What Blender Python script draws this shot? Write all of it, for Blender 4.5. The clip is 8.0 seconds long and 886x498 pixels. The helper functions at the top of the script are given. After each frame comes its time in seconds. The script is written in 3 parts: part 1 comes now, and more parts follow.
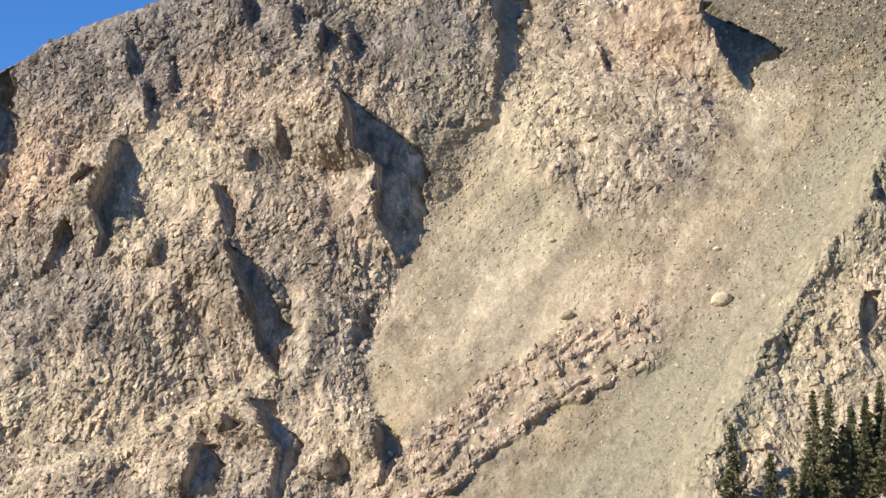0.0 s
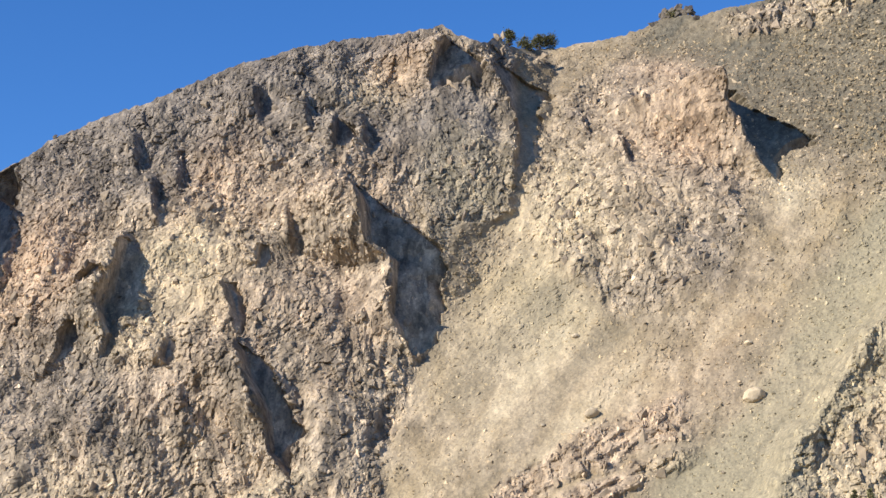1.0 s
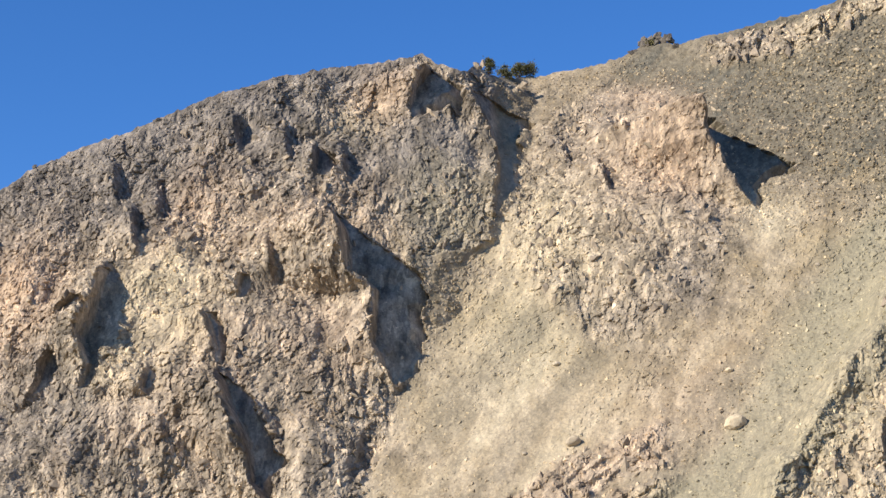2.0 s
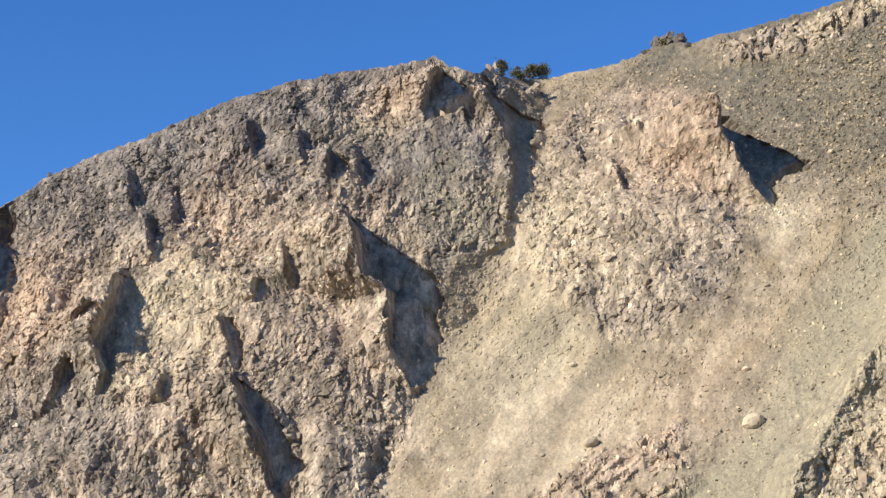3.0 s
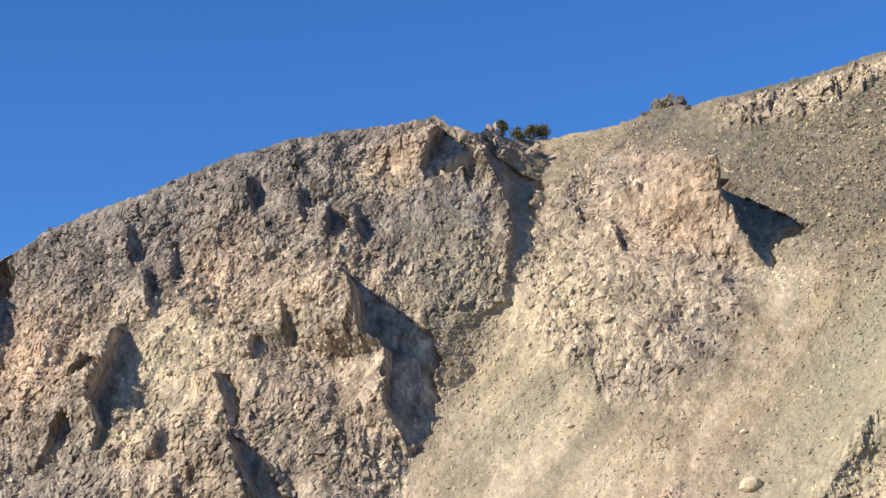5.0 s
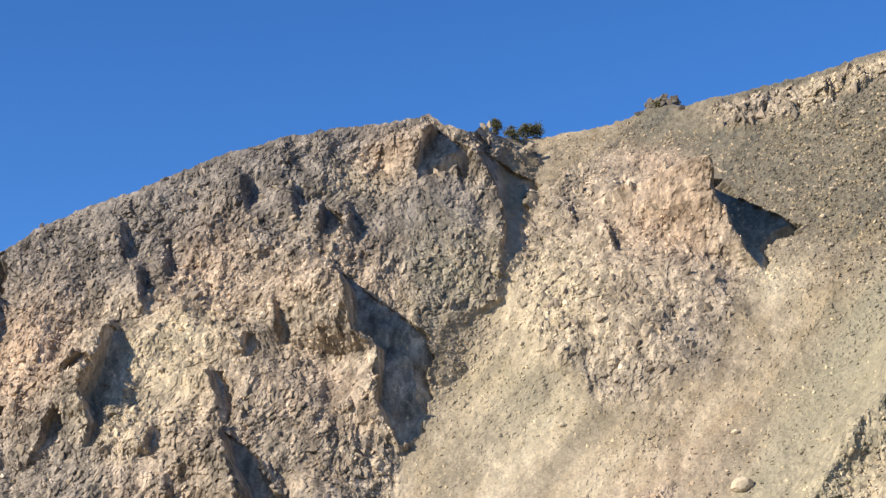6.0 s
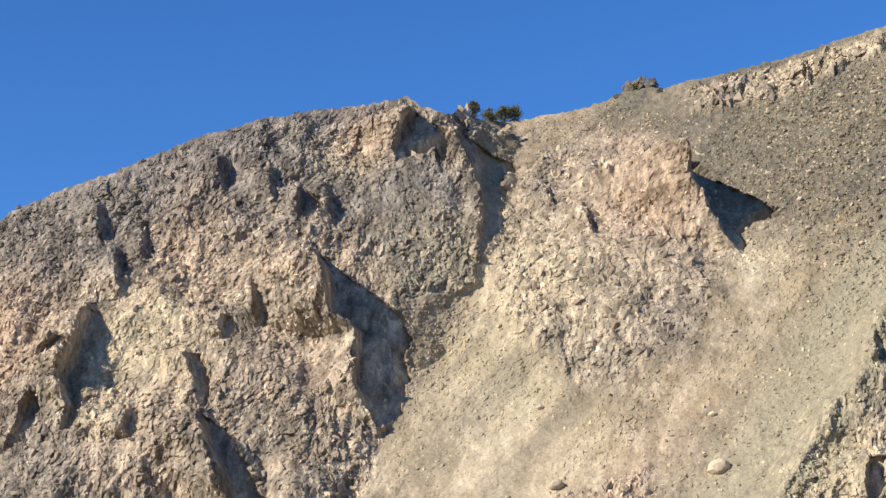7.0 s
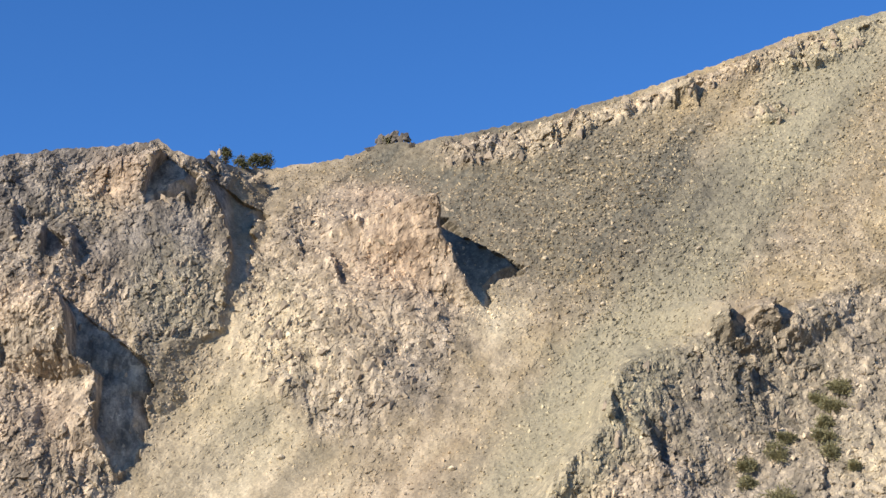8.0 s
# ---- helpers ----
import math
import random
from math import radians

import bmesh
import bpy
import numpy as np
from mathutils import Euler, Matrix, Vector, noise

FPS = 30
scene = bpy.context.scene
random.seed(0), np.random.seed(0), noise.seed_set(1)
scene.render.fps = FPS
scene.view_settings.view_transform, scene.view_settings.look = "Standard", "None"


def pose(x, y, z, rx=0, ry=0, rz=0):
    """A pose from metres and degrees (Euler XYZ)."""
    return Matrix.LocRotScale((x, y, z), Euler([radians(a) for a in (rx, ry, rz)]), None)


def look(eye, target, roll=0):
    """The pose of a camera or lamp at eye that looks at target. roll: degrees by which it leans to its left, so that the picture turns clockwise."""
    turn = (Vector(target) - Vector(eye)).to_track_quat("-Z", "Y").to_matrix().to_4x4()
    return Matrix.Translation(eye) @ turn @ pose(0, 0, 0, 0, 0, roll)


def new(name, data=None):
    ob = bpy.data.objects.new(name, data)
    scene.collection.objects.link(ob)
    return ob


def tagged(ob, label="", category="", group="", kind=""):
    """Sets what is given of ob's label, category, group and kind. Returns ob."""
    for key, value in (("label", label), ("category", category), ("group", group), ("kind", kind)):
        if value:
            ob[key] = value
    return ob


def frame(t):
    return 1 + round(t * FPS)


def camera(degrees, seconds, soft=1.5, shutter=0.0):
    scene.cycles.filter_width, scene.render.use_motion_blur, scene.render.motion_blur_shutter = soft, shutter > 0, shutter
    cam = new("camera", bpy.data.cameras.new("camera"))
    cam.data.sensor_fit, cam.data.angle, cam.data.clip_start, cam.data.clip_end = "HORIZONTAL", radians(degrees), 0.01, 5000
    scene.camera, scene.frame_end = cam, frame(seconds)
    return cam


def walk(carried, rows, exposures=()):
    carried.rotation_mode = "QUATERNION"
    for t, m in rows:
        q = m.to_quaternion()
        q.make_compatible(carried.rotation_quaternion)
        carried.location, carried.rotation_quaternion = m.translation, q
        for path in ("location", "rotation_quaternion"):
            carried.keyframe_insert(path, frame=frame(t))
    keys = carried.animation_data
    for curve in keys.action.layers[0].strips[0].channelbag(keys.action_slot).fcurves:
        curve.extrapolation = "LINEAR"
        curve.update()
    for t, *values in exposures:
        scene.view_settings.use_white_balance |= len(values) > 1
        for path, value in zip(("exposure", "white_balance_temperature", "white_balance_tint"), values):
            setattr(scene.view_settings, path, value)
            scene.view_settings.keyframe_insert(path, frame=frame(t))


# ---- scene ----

# ------------------------------------------------------------------ camera
# A hand-held long lens on the valley floor that tilts up and pans along the mountain.
EYE = 1.7
cam = camera(26.75, 8.0, soft=1.5)
# seconds, metres ahead, degrees to the right, degrees up, roll
PATH = [
    (0.0, -12.8, 0.198, 9.666, 0.146),
    (0.5, -12.6, 0.024, 11.053, 0.09),
    (0.75, -6.4, -0.27, 12.12, -0.08),
    (1.0, -0.2, -0.357, 13.05, -0.207),
    (1.5, 0.0, 0.181, 13.743, -0.281),
    (3.0, 0.0, -0.216, 14.012, -1.231),
    (3.5, 0.0, -0.475, 13.839, -1.309),
    (4.0, 0.0, -0.424, 14.757, -1.073),
    (4.5, 0.0, -0.3, 15.564, -0.789),
    (5.0, 0.0, -0.140, 15.830, -0.573),
    (6.5, 0.0, 0.118, 15.666, -0.237),
    (7.0, 0.0, 0.782, 15.235, -0.433),
    (7.5, 0.0, 4.006, 15.27, -0.263),
    (8.0, 0.0, 8.841, 16.722, -0.434),
]
walk(cam, [(t, pose(0, ahead, EYE, 90 + up, 0, -right) @ pose(0, 0, 0, 0, 0, roll)) for t, ahead, right, up, roll in PATH])

# ------------------------------------------------------------------ sun and sky
SUN = Vector((-0.77, -0.43, 0.49)).normalized()
sun_data = bpy.data.lights.new("sun", "SUN")
sun_data.energy, sun_data.angle, sun_data.color = 7.2, radians(0.6), (1.0, 0.92, 0.8)
sun = new("sun", sun_data)
sun.matrix_world = look((-200, -150, 300), Vector((-200, -150, 300)) - SUN)

world = bpy.data.worlds.new("sky")
scene.world = world
world.use_nodes = True
sky = world.node_tree.nodes.new("ShaderNodeTexSky")
sky.sky_type, sky.sun_disc = "NISHITA", False
sky.sun_elevation, sky.sun_rotation = math.asin(SUN.z), math.atan2(SUN.x, SUN.y)
sky.altitude, sky.air_density, sky.dust_density, sky.ozone_density = 2500, 1.0, 0.2, 4.0
back = world.node_tree.nodes["Background"]
back.inputs["Strength"].default_value = 0.188
clear = world.node_tree.nodes.new("ShaderNodeHueSaturation")
clear.inputs["Saturation"].default_value = 1.22
clear.inputs["Hue"].default_value = 0.508
world.node_tree.links.new(sky.outputs[0], clear.inputs["Color"])
world.node_tree.links.new(clear.outputs[0], back.inputs["Color"])
scene.view_settings.exposure = 0.0

# ------------------------------------------------------------------ noise on arrays
TABLE = np.random.RandomState(11).rand(4, 256, 256)


def lattice(i, j, k):
    return TABLE[k % 4, (i + 37 * k) & 255, (j + 91 * k) & 255]


def ease(t):
    t = np.clip(t, 0, 1)
    return t * t * (3 - 2 * t)


def value(x, z, seed=0):
    """Smooth noise from -1 to 1."""
    i, j = np.floor(x).astype(int), np.floor(z).astype(int)
    u, v = ease(x - i), ease(z - j)
    a = lattice(i, j, seed) * (1 - u) + lattice(i + 1, j, seed) * u
    b = lattice(i, j + 1, seed) * (1 - u) + lattice(i + 1, j + 1, seed) * u
    return 2 * (a * (1 - v) + b * v) - 1


def layers(x, z, size, octaves, seed=0, gain=0.5):
    total, amp, norm = 0, 1.0, 0.0
    for k in range(octaves):
        total, norm = total + amp * value(x / size + 5.3 * k, z / size - 2.1 * k, seed + k), norm + amp
        amp, size = amp * gain, size / 2.07
    return total / norm


def facets(x, z, size, tall, seed=0, step=1.0):
    """Broken rock: every cell is a tilted plane of its own; also the closeness to a crack."""
    px, pz = x / size, z / (size * tall)
    i, j = np.floor(px).astype(int), np.floor(pz).astype(int)
    best, second, height = np.full(px.shape, 9.0), np.full(px.shape, 9.0), np.zeros(px.shape)
    for di in (-1, 0, 1):
        for dj in (-1, 0, 1):
            a, b = i + di, j + dj
            dx = px - a - 0.1 - 0.8 * lattice(a, b, seed)
            dz = pz - b - 0.1 - 0.8 * lattice(a, b, seed + 1)
            d = dx * dx + dz * dz
            h = step * (lattice(a, b, seed + 2) - 0.5) + dx * (2.4 * lattice(b, a, seed) - 1.2) + dz * (1.6 * lattice(b, a, seed + 1) - 0.6)
            near = d < best
            second = np.where(near, best, np.minimum(second, d))
            height = np.where(near, h, height)
            best = np.where(near, d, best)
    return height, np.sqrt(second) - np.sqrt(best)


def creased(x, z, size, tall, seed=0):
    """Crystalline rock: flat triangles of random tilt that meet in sharp edges, from -0.5 to 0.5."""
    px, pz = x / size + 7.7 * seed, z / (size * tall) - 3.1 * seed
    i, j = np.floor(px).astype(int), np.floor(pz).astype(int)
    u, v = px - i, pz - j
    a, b, c, d = lattice(i, j, seed), lattice(i + 1, j, seed), lattice(i, j + 1, seed), lattice(i + 1, j + 1, seed)
    flip = lattice(i, j, seed + 1) > 0.5
    one = np.where(u > v, a + (b - a) * u + (d - b) * v, a + (c - a) * v + (d - c) * u)
    two = np.where(u + v < 1, a + (b - a) * u + (c - a) * v, d + (c - d) * (1 - u) + (b - d) * (1 - v))
    return np.where(flip, one, two) - 0.5


# ------------------------------------------------------------------ the mountain's form
# x across, z above the eye; depth(x, z) is the distance ahead of the face.
def skyline(x):
    z = np.interp(x, [-400.6, -118.3, -81.3, -76.3, -66.7, -55.6, -39.8, -29.8, -18.9, -12, -7.4, -4.2, -2.4, -1, 0.3, 3, 5.2, 6.6, 7.9, 9.1, 9.9, 11, 15.2, 18.8, 23, 33, 40, 42, 46, 48, 51, 61, 73, 82, 95, 105, 115, 125, 134, 145, 220, 499.9],
                  [50.1, 82.8, 96.4, 100.4, 104.8, 107.9, 114.9, 117.7, 120.8, 121.2, 122.2, 122.7, 123.7, 122.6, 121.2, 120, 119.2, 119.7, 121.5, 122.4, 121.6, 121.1, 122.8, 123.9, 123.9, 124.8, 127.4, 128.6, 128.6, 127.7, 128.1, 129.6, 131.8, 135.1, 138.3, 142.5, 146.5, 150.5, 154, 156.8, 172, 150])
    return z + 0.5 * layers(x, 0 * x, 6.0, 4, 21) + 0.32 * value(x / 1.1, 0 * x, 5) + 0.2 * value(x / 0.5, 0 * x, 8)


def gully(z):
    return np.interp(z, [5, 20, 32, 45, 55, 66, 72, 90, 125], [-14, -8, -12, -7, -4, -1, 5, 12, 12])


def rock_edge(z):
    return np.interp(z, [5, 20, 32, 45, 51, 60, 70, 76, 78, 80, 90, 125], [-14, -8, -12, -7, -5, -2, -1, 0, 7, 10.5, 11.5, 12])


def outcrop_top(x):
    return np.interp(x, [30, 36, 41, 48, 57, 67, 73.5, 84, 89, 102, 110, 130, 200], [7, 16, 26, 37, 48, 62, 71, 75, 80, 80, 83, 89, 105])


def bump_at(x, z, cx, cz, rx, rz):
    return np.exp(-((x - cx) / rx) ** 2 - ((z - cz) / rz) ** 2)


RIBS = []
FALL, BACK = SUN.z / SUN.x, SUN.y / SUN.x


def rib(height, crest, foot, ramp=1.2):
    """A steep-flanked rib: at some heights the x of its crest, and as foot the far edge of its cast shadow to the
    right.
    """
    RIBS.append((height, crest, foot, ramp))


rib([51.5, 52.2, 54.2, 57.1, 59.1, 64.3, 69.2, 70.7, 71.7, 73.4, 75.5, 79.9, 83.4, 86.8], [-6.9, -7.4, -8.6, -9.8, -11.1, -10.8, -10.6, -12.3, -15.3, -15.8, -16.1, -16.6, -17.9, -19.8], [-6.8, -5.6, -2.5, -2.3, -2.2, -1.5, -1.1, -2.2, -2.4, -3.6, -6, -11, -15.1, -19.5])  # main rib
rib([27.6, 30.6, 33.3, 34.8, 37.2, 38.3, 39.6, 42, 44.4, 48.5, 52.1, 54.1], [-25.3, -25.9, -27.9, -29.4, -29.8, -30, -30.1, -30.8, -31.8, -34.2, -35.2, -36], [-24.8, -25.1, -25.6, -25.8, -24.6, -23, -24.5, -25.8, -26.7, -28.9, -32, -36])  # lower rib
rib([10.1, 12.9, 15.5, 18.3, 20, 21.4, 23.7, 26.1], [-25.2, -25, -25, -24.8, -26.7, -27.4, -28.1, -30.4], [-22.8, -21.9, -20.9, -20.6, -22.1, -23.8, -24.8, -25.3])  # foot rib
rib([20.4, 21.1, 22, 23.4], [-34.3, -34, -33.4, -33.5], [-32.6, -30.2, -29.7, -32.6])  # foot rib small
rib([10.1, 13.7, 17.3, 18.9], [-39.1, -38.2, -37.7, -37.4], [-32.8, -32.5, -32.6, -34.1])  # foot rib left
rib([11.7, 13.6, 15.3, 17.1, 18.4, 19.8, 21.5], [-9, -8.5, -8.5, -8.9, -9.4, -9.2, -9.6], [-8.2, -6.8, -5.7, -5.4, -5.1, -5.8, -7.6])  # foot right
rib([13.1, 14.6, 17], [-17, -16.5, -15.7], [-14.9, -13.2, -13.8])  # foot right small
rib([52.4, 54.7, 56.7, 59.8, 60.5, 61.9, 67.3, 72.9, 75.5], [-59, -58.6, -58, -59.5, -60.1, -60.4, -59.1, -58.3, -57.8], [-57.7, -56.2, -55.5, -56, -53.3, -53.2, -54.2, -54.5, -56.7])  # left rib
rib([66, 67.5, 68.1, 69.4], [-64.7, -64.1, -63.1, -62.1], [-62.1, -59.6, -59, -59.8])  # left rib top
rib([49.8, 51.4, 54.4, 57, 59.5], [-69.2, -68.5, -66.9, -66.7, -65.7], [-67.5, -65.8, -64.8, -63.7, -64.2])  # left low
rib([55.8, 58.7, 61.8, 65.7], [-36.2, -36.8, -37.7, -39.5], [-35, -34.4, -35, -36.6])  # mid
rib([50.2, 51.8, 55.1], [-47.7, -48.2, -47.9], [-46.6, -46, -46])  # mid low
rib([93.7, 95, 97.8, 100.5], [-21.4, -21.9, -22, -21.9], [-19.8, -17.2, -18, -21.1])  # nick
rib([68.5, 70.8, 72.9], [-33.7, -33.9, -33.5], [-31.7, -31.2, -31.7])  # nick low
rib([107.3, 108.9, 109.7, 111.8, 114.8, 116.3, 118.8], [-4.4, -4.9, -4.9, -4.5, -4, -3.3, -1.3], [-2.8, -0.2, 2.5, 6.4, 6.3, 4.4, -0.5])  # peak
rib([108, 110, 111.9], [4.2, 3.2, 2.6], [5.2, 6.5, 6.6], 0.3)  # brim
rib([85.9, 87.5, 88.9, 91.4, 97.1, 100.3, 104.3, 107.3, 109.3, 110.6, 111.9, 113.3, 114.5], [11.1, 10.5, 10.5, 10.6, 11.4, 11.2, 10.5, 9.9, 9.1, 8.6, 7.4, 7.1, 6.8], [11.5, 12.2, 13.1, 14.8, 15, 15.9, 15.9, 18.1, 19.6, 18.8, 13.8, 12.4, 8.9], 0.5)  # gully
rib([82.2, 83.8, 85.5, 87.5, 88.8, 89.3, 91.8, 93.4, 95.3, 97.8, 99.8, 102.2, 105.4], [54, 52.8, 51.6, 50.7, 50.2, 49.9, 49.2, 48.4, 46.9, 46.3, 46.5, 46, 45.7], [55.3, 55.9, 55.4, 56.6, 58.3, 62.1, 62.9, 60, 58.3, 56, 54, 53, 51.8], 0.8)  # buttress
rib([57.7, 64.5, 69.1, 76, 83.6, 88.7, 92.3, 95.8], [-92.3, -92.6, -92.8, -92.4, -93.1, -92.7, -92.7, -93.9], [-80.3, -80.6, -80.8, -80.4, -81.1, -80.7, -80.7, -81.9], 0.5)  # end
rib([55.7, 59.1, 62], [67.2, 67.2, 68.9], [68.3, 69.4, 69.1])  # outcrop
rib([71.2, 74.5, 79.3], [89.9, 88.5, 90.3], [90.6, 92.8, 95.6])  # outcrop
rib([73.6, 76.5, 79.9], [97.4, 95.8, 98.5], [98.4, 101.1, 100.9])  # outcrop
rib([62.1, 66.6], [91.6, 91], [92.5, 94])  # outcrop
rib([43.6, 46.9], [95, 96.2], [95.5, 97.3])  # outcrop
rib([32.7, 36, 40.2], [61.3, 61.4, 62.6], [62.3, 64.5, 65.4])  # outcrop
rib([131.3, 134.6, 138.1], [102.4, 102.3, 101.9], [102.8, 103.9, 104.6])  # ridge band
rib([131.3, 136.1], [97.8, 98.3], [98.5, 99.6])  # ridge band


def rough(z, seed):
    return 0.55 * value(z / 2.3, 0 * z, seed) + 0.45 * value(z / 0.8, 0 * z, seed + 3)


def recesses(x, z):
    """True where a rib's shadow is meant to fall, from its crest to the shadow's far edge."""
    inside = np.zeros(x.shape, bool)
    for k, (height, crest, foot, _) in enumerate(RIBS):
        span = np.interp(z, height, np.subtract(foot, crest), -1, -1)
        wide = np.clip(span / 5, 0.12, 1)
        e = np.interp(z, height, crest) + wide * rough(z, 2 * k)
        inside |= (span > 0) & (x > e) & (x < e + span + wide * rough(z + 31, k))
    return inside


def scarp(x, z, height, edge, width, depth=1.0, ahead=0.65, ramp=1.6, reach=2.0, soft=1.5):
    """A rib with a long left flank and a steep right one: the crest's x and the drop's width at some heights."""
    e = np.interp(z, height, edge)
    w = np.interp(z, height, width, 0, 0) + 0.01
    t = x - e
    past = ease(t / soft + 0.5)
    rise = ease(1 + t / (ramp * w + 4))
    return depth * w * ((1 - ahead) * past * (1 - ease((t / w - 0.7) / reach)) - ahead * (1 - past) * rise)


def zones(x, z):
    """How much of each kind of ground is at a place: rock walls, buttress, outcrop, ridge band, low ribs."""
    wx = x + 2.2 * layers(x, z, 7.0, 3, 3)
    wz = z + 2.2 * layers(x, z, 7.0, 3, 7)
    left = 1 - ease((x + 0.4 * (wx - x) - rock_edge(z + 0.4 * (wz - z))) / 2.5 + 0.5)
    r = np.hypot((wx - 33 - 0.10 * (wz - 88)) / 20, (wz - 88) / 31)
    buttress = ease((1.12 - r) / 0.28) * (1 - left)
    outcrop = ease((outcrop_top(wx) - wz) / 5) * ease((wx - 30) / 8)
    below = skyline(x) - z
    band = ease((wx - 47) / 11) * ease((9.5 + 3 * value(x / 14, 0 * x, 2) - below) / 3.2) * ease((below - 1.0) / 2)
    band = np.maximum(band, ease((bump_at(wx, wz, 114, 127, 7, 4) - 0.3) / 0.4))
    line = np.interp(wx, [-16, -2, 8, 17, 32, 40], [8, 18.5, 27, 34, 39, 41])
    line2 = line - 8.5
    ribs = (ease(1.6 - np.abs(wz - line + 2) / 3.0) + ease(1.5 - np.abs(wz - line2) / 1.8)) * ease((36 - wx) / 5) * ease((wx + 14) / 6) * (1 - left)
    return left, buttress, outcrop, band, np.clip(ribs, 0, 1)


def pebbles(x, z, size, seed, share):
    """Separate half-sunk stones, on a share of the cells."""
    px, pz = x / size, z / size
    i, j = np.floor(px).astype(int), np.floor(pz).astype(int)
    out = np.zeros(px.shape)
    for di in (-1, 0, 1):
        for dj in (-1, 0, 1):
            a, b = i + di, j + dj
            dx, dz = px - a - lattice(a, b, seed), pz - b - lattice(a, b, seed + 1)
            r = (0.2 + 0.32 * lattice(b, a, seed)) * (lattice(b, a, seed + 2) < share)
            lean = dx * (lattice(a, b, seed + 3) - 0.5) + dz * (lattice(b, a, seed + 1) - 0.5)
            out = np.maximum(out, np.where(np.abs(dx) * 0.9 + np.abs(dz) + 0.4 * np.abs(dx - dz) < r, np.clip(0.55 * r + lean, 0, 1), 0))
    return out * size


def base(x, z):
    """The broad lie of the cliffs and the scree."""
    wall = 300 + 0.62 * (z - 55) + 0.004 * np.minimum(x + 20, 0) ** 2
    slope = 297 + 0.88 * (z - 50) - 0.40 * (x - 5)
    w = ease((x - gully(z)) / 18 + 0.5)
    return wall * (1 - w) + slope * w - 9 * bump_at(x, z, 30, 84, 20, 20)


def jut(height, crest, foot):
    """How far a rib stands out along its crest, so that its cast shadow reaches the given foot."""
    z = np.linspace(height[0], height[-1] + 0.3, 70)
    x, reach = np.interp(z, height, crest), np.zeros(70)
    for d in np.linspace(0.2, 30, 150):
        inside = x + d < np.interp(z + FALL * d, height, foot, -999, -999)
        reach = np.where(inside & (reach > d - 0.5), d, reach)
    out = np.where(reach > 0, base(x, z) - base(x + reach, z + FALL * reach) + BACK * reach, 0)
    out = np.clip(np.convolve(np.pad(out, 3, "edge"), np.ones(7) / 7, "valid"), 0, 26)
    rise = base(x, z) - base(x, z - z[1] + z[0]) + 0.22 * (z[1] - z[0])
    for k in range(1, 70):
        out[k] = min(out[k], max(out[k - 1], 2.5) + rise[k])
    return z, out


def form(x, z):
    """The large shapes of the face."""
    y = base(x, z)
    for height, crest, foot, ramp in RIBS:
        at, far = jut(height, crest, foot)
        out = np.interp(z, at, far) * ease((z - at[0] + 3) / 3) * ease((at[-1] + 1.5 + 0.35 * far[-1] - z) / (1.5 + 0.35 * far[-1]))
        t = x - np.interp(z, height, crest)
        y = y - out * np.where(t < 0, ease(1 + t / (ramp * out + 3)), 1 - ease(t / (0.6 + 0.12 * out)))
    shelf = 29 + (x + 25) * 0.46 + 1.2 * layers(x, 0 * x, 7.0, 3, 36)
    y = y + 5.0 * ease((z - shelf) / 3.5) * (1 - ease((z - shelf - 5) / 24)) * ease((-20 - x) / 6)
    left, buttress, outcrop, band, ribs = zones(x, z)
    shoulder = np.interp(z, [6, 14, 24, 34, 44.5, 58, 69, 75, 82, 100], [30, 36, 41, 48, 57, 67, 73.5, 84, 90, 120])
    y = y - outcrop * (9.5 - 0.42 * np.clip(x - shoulder, 0, 26)) - 1.2 * ribs - 1.2 * band * ease((skyline(x) - z) / 4)
    y = y - 1.3 * left * ease((z - 70) / 4) - 3 * bump_at(x, z, 16.5, 118, 1.6, 1.8)
    return y + (1.6 * layers(x, z, 16.0, 3, 40)) * np.clip(left + outcrop, 0, 1)


def carve(xs, y, z, hollow, skin):
    """Shapes the face to the sun column by column: hollows are set back into the ribs' shadow, open ground beside them
    comes forward to stay lit.
    """
    y, whole = y.copy(), y + skin
    inner, deep = hollow.copy(), np.zeros(y.shape)
    for k in range(12):
        deep += 0.3 * inner
        inner = inner & np.roll(inner, 1, 0) & np.roll(inner, -1, 0) & np.roll(inner, 1, 1) & np.roll(inner, -1, 1)
    cover, shelter = y[0] + 50, y[0] + 50
    for i in range(1, len(xs)):
        dx = xs[i] - xs[i - 1]
        up = z[i] - FALL * dx
        front = np.interp(up, z[i - 1], np.minimum(y[i - 1], cover), right=1e4)
        cover = front + BACK * dx
        shelter = np.interp(up, z[i - 1], np.minimum(whole[i - 1], shelter), right=1e4) + BACK * dx
        set_back = np.where(shelter < 1e3, np.clip(shelter + 0.4 - y[i], 0, 2.2 * deep[i]), 0)
        y[i] = np.where(hollow[i], y[i], np.clip(front + 0.25 * dx, y[i] - 1.5, y[i]))
        whole[i] = y[i] + np.where(hollow[i], set_back, 0) + skin[i]
    return whole


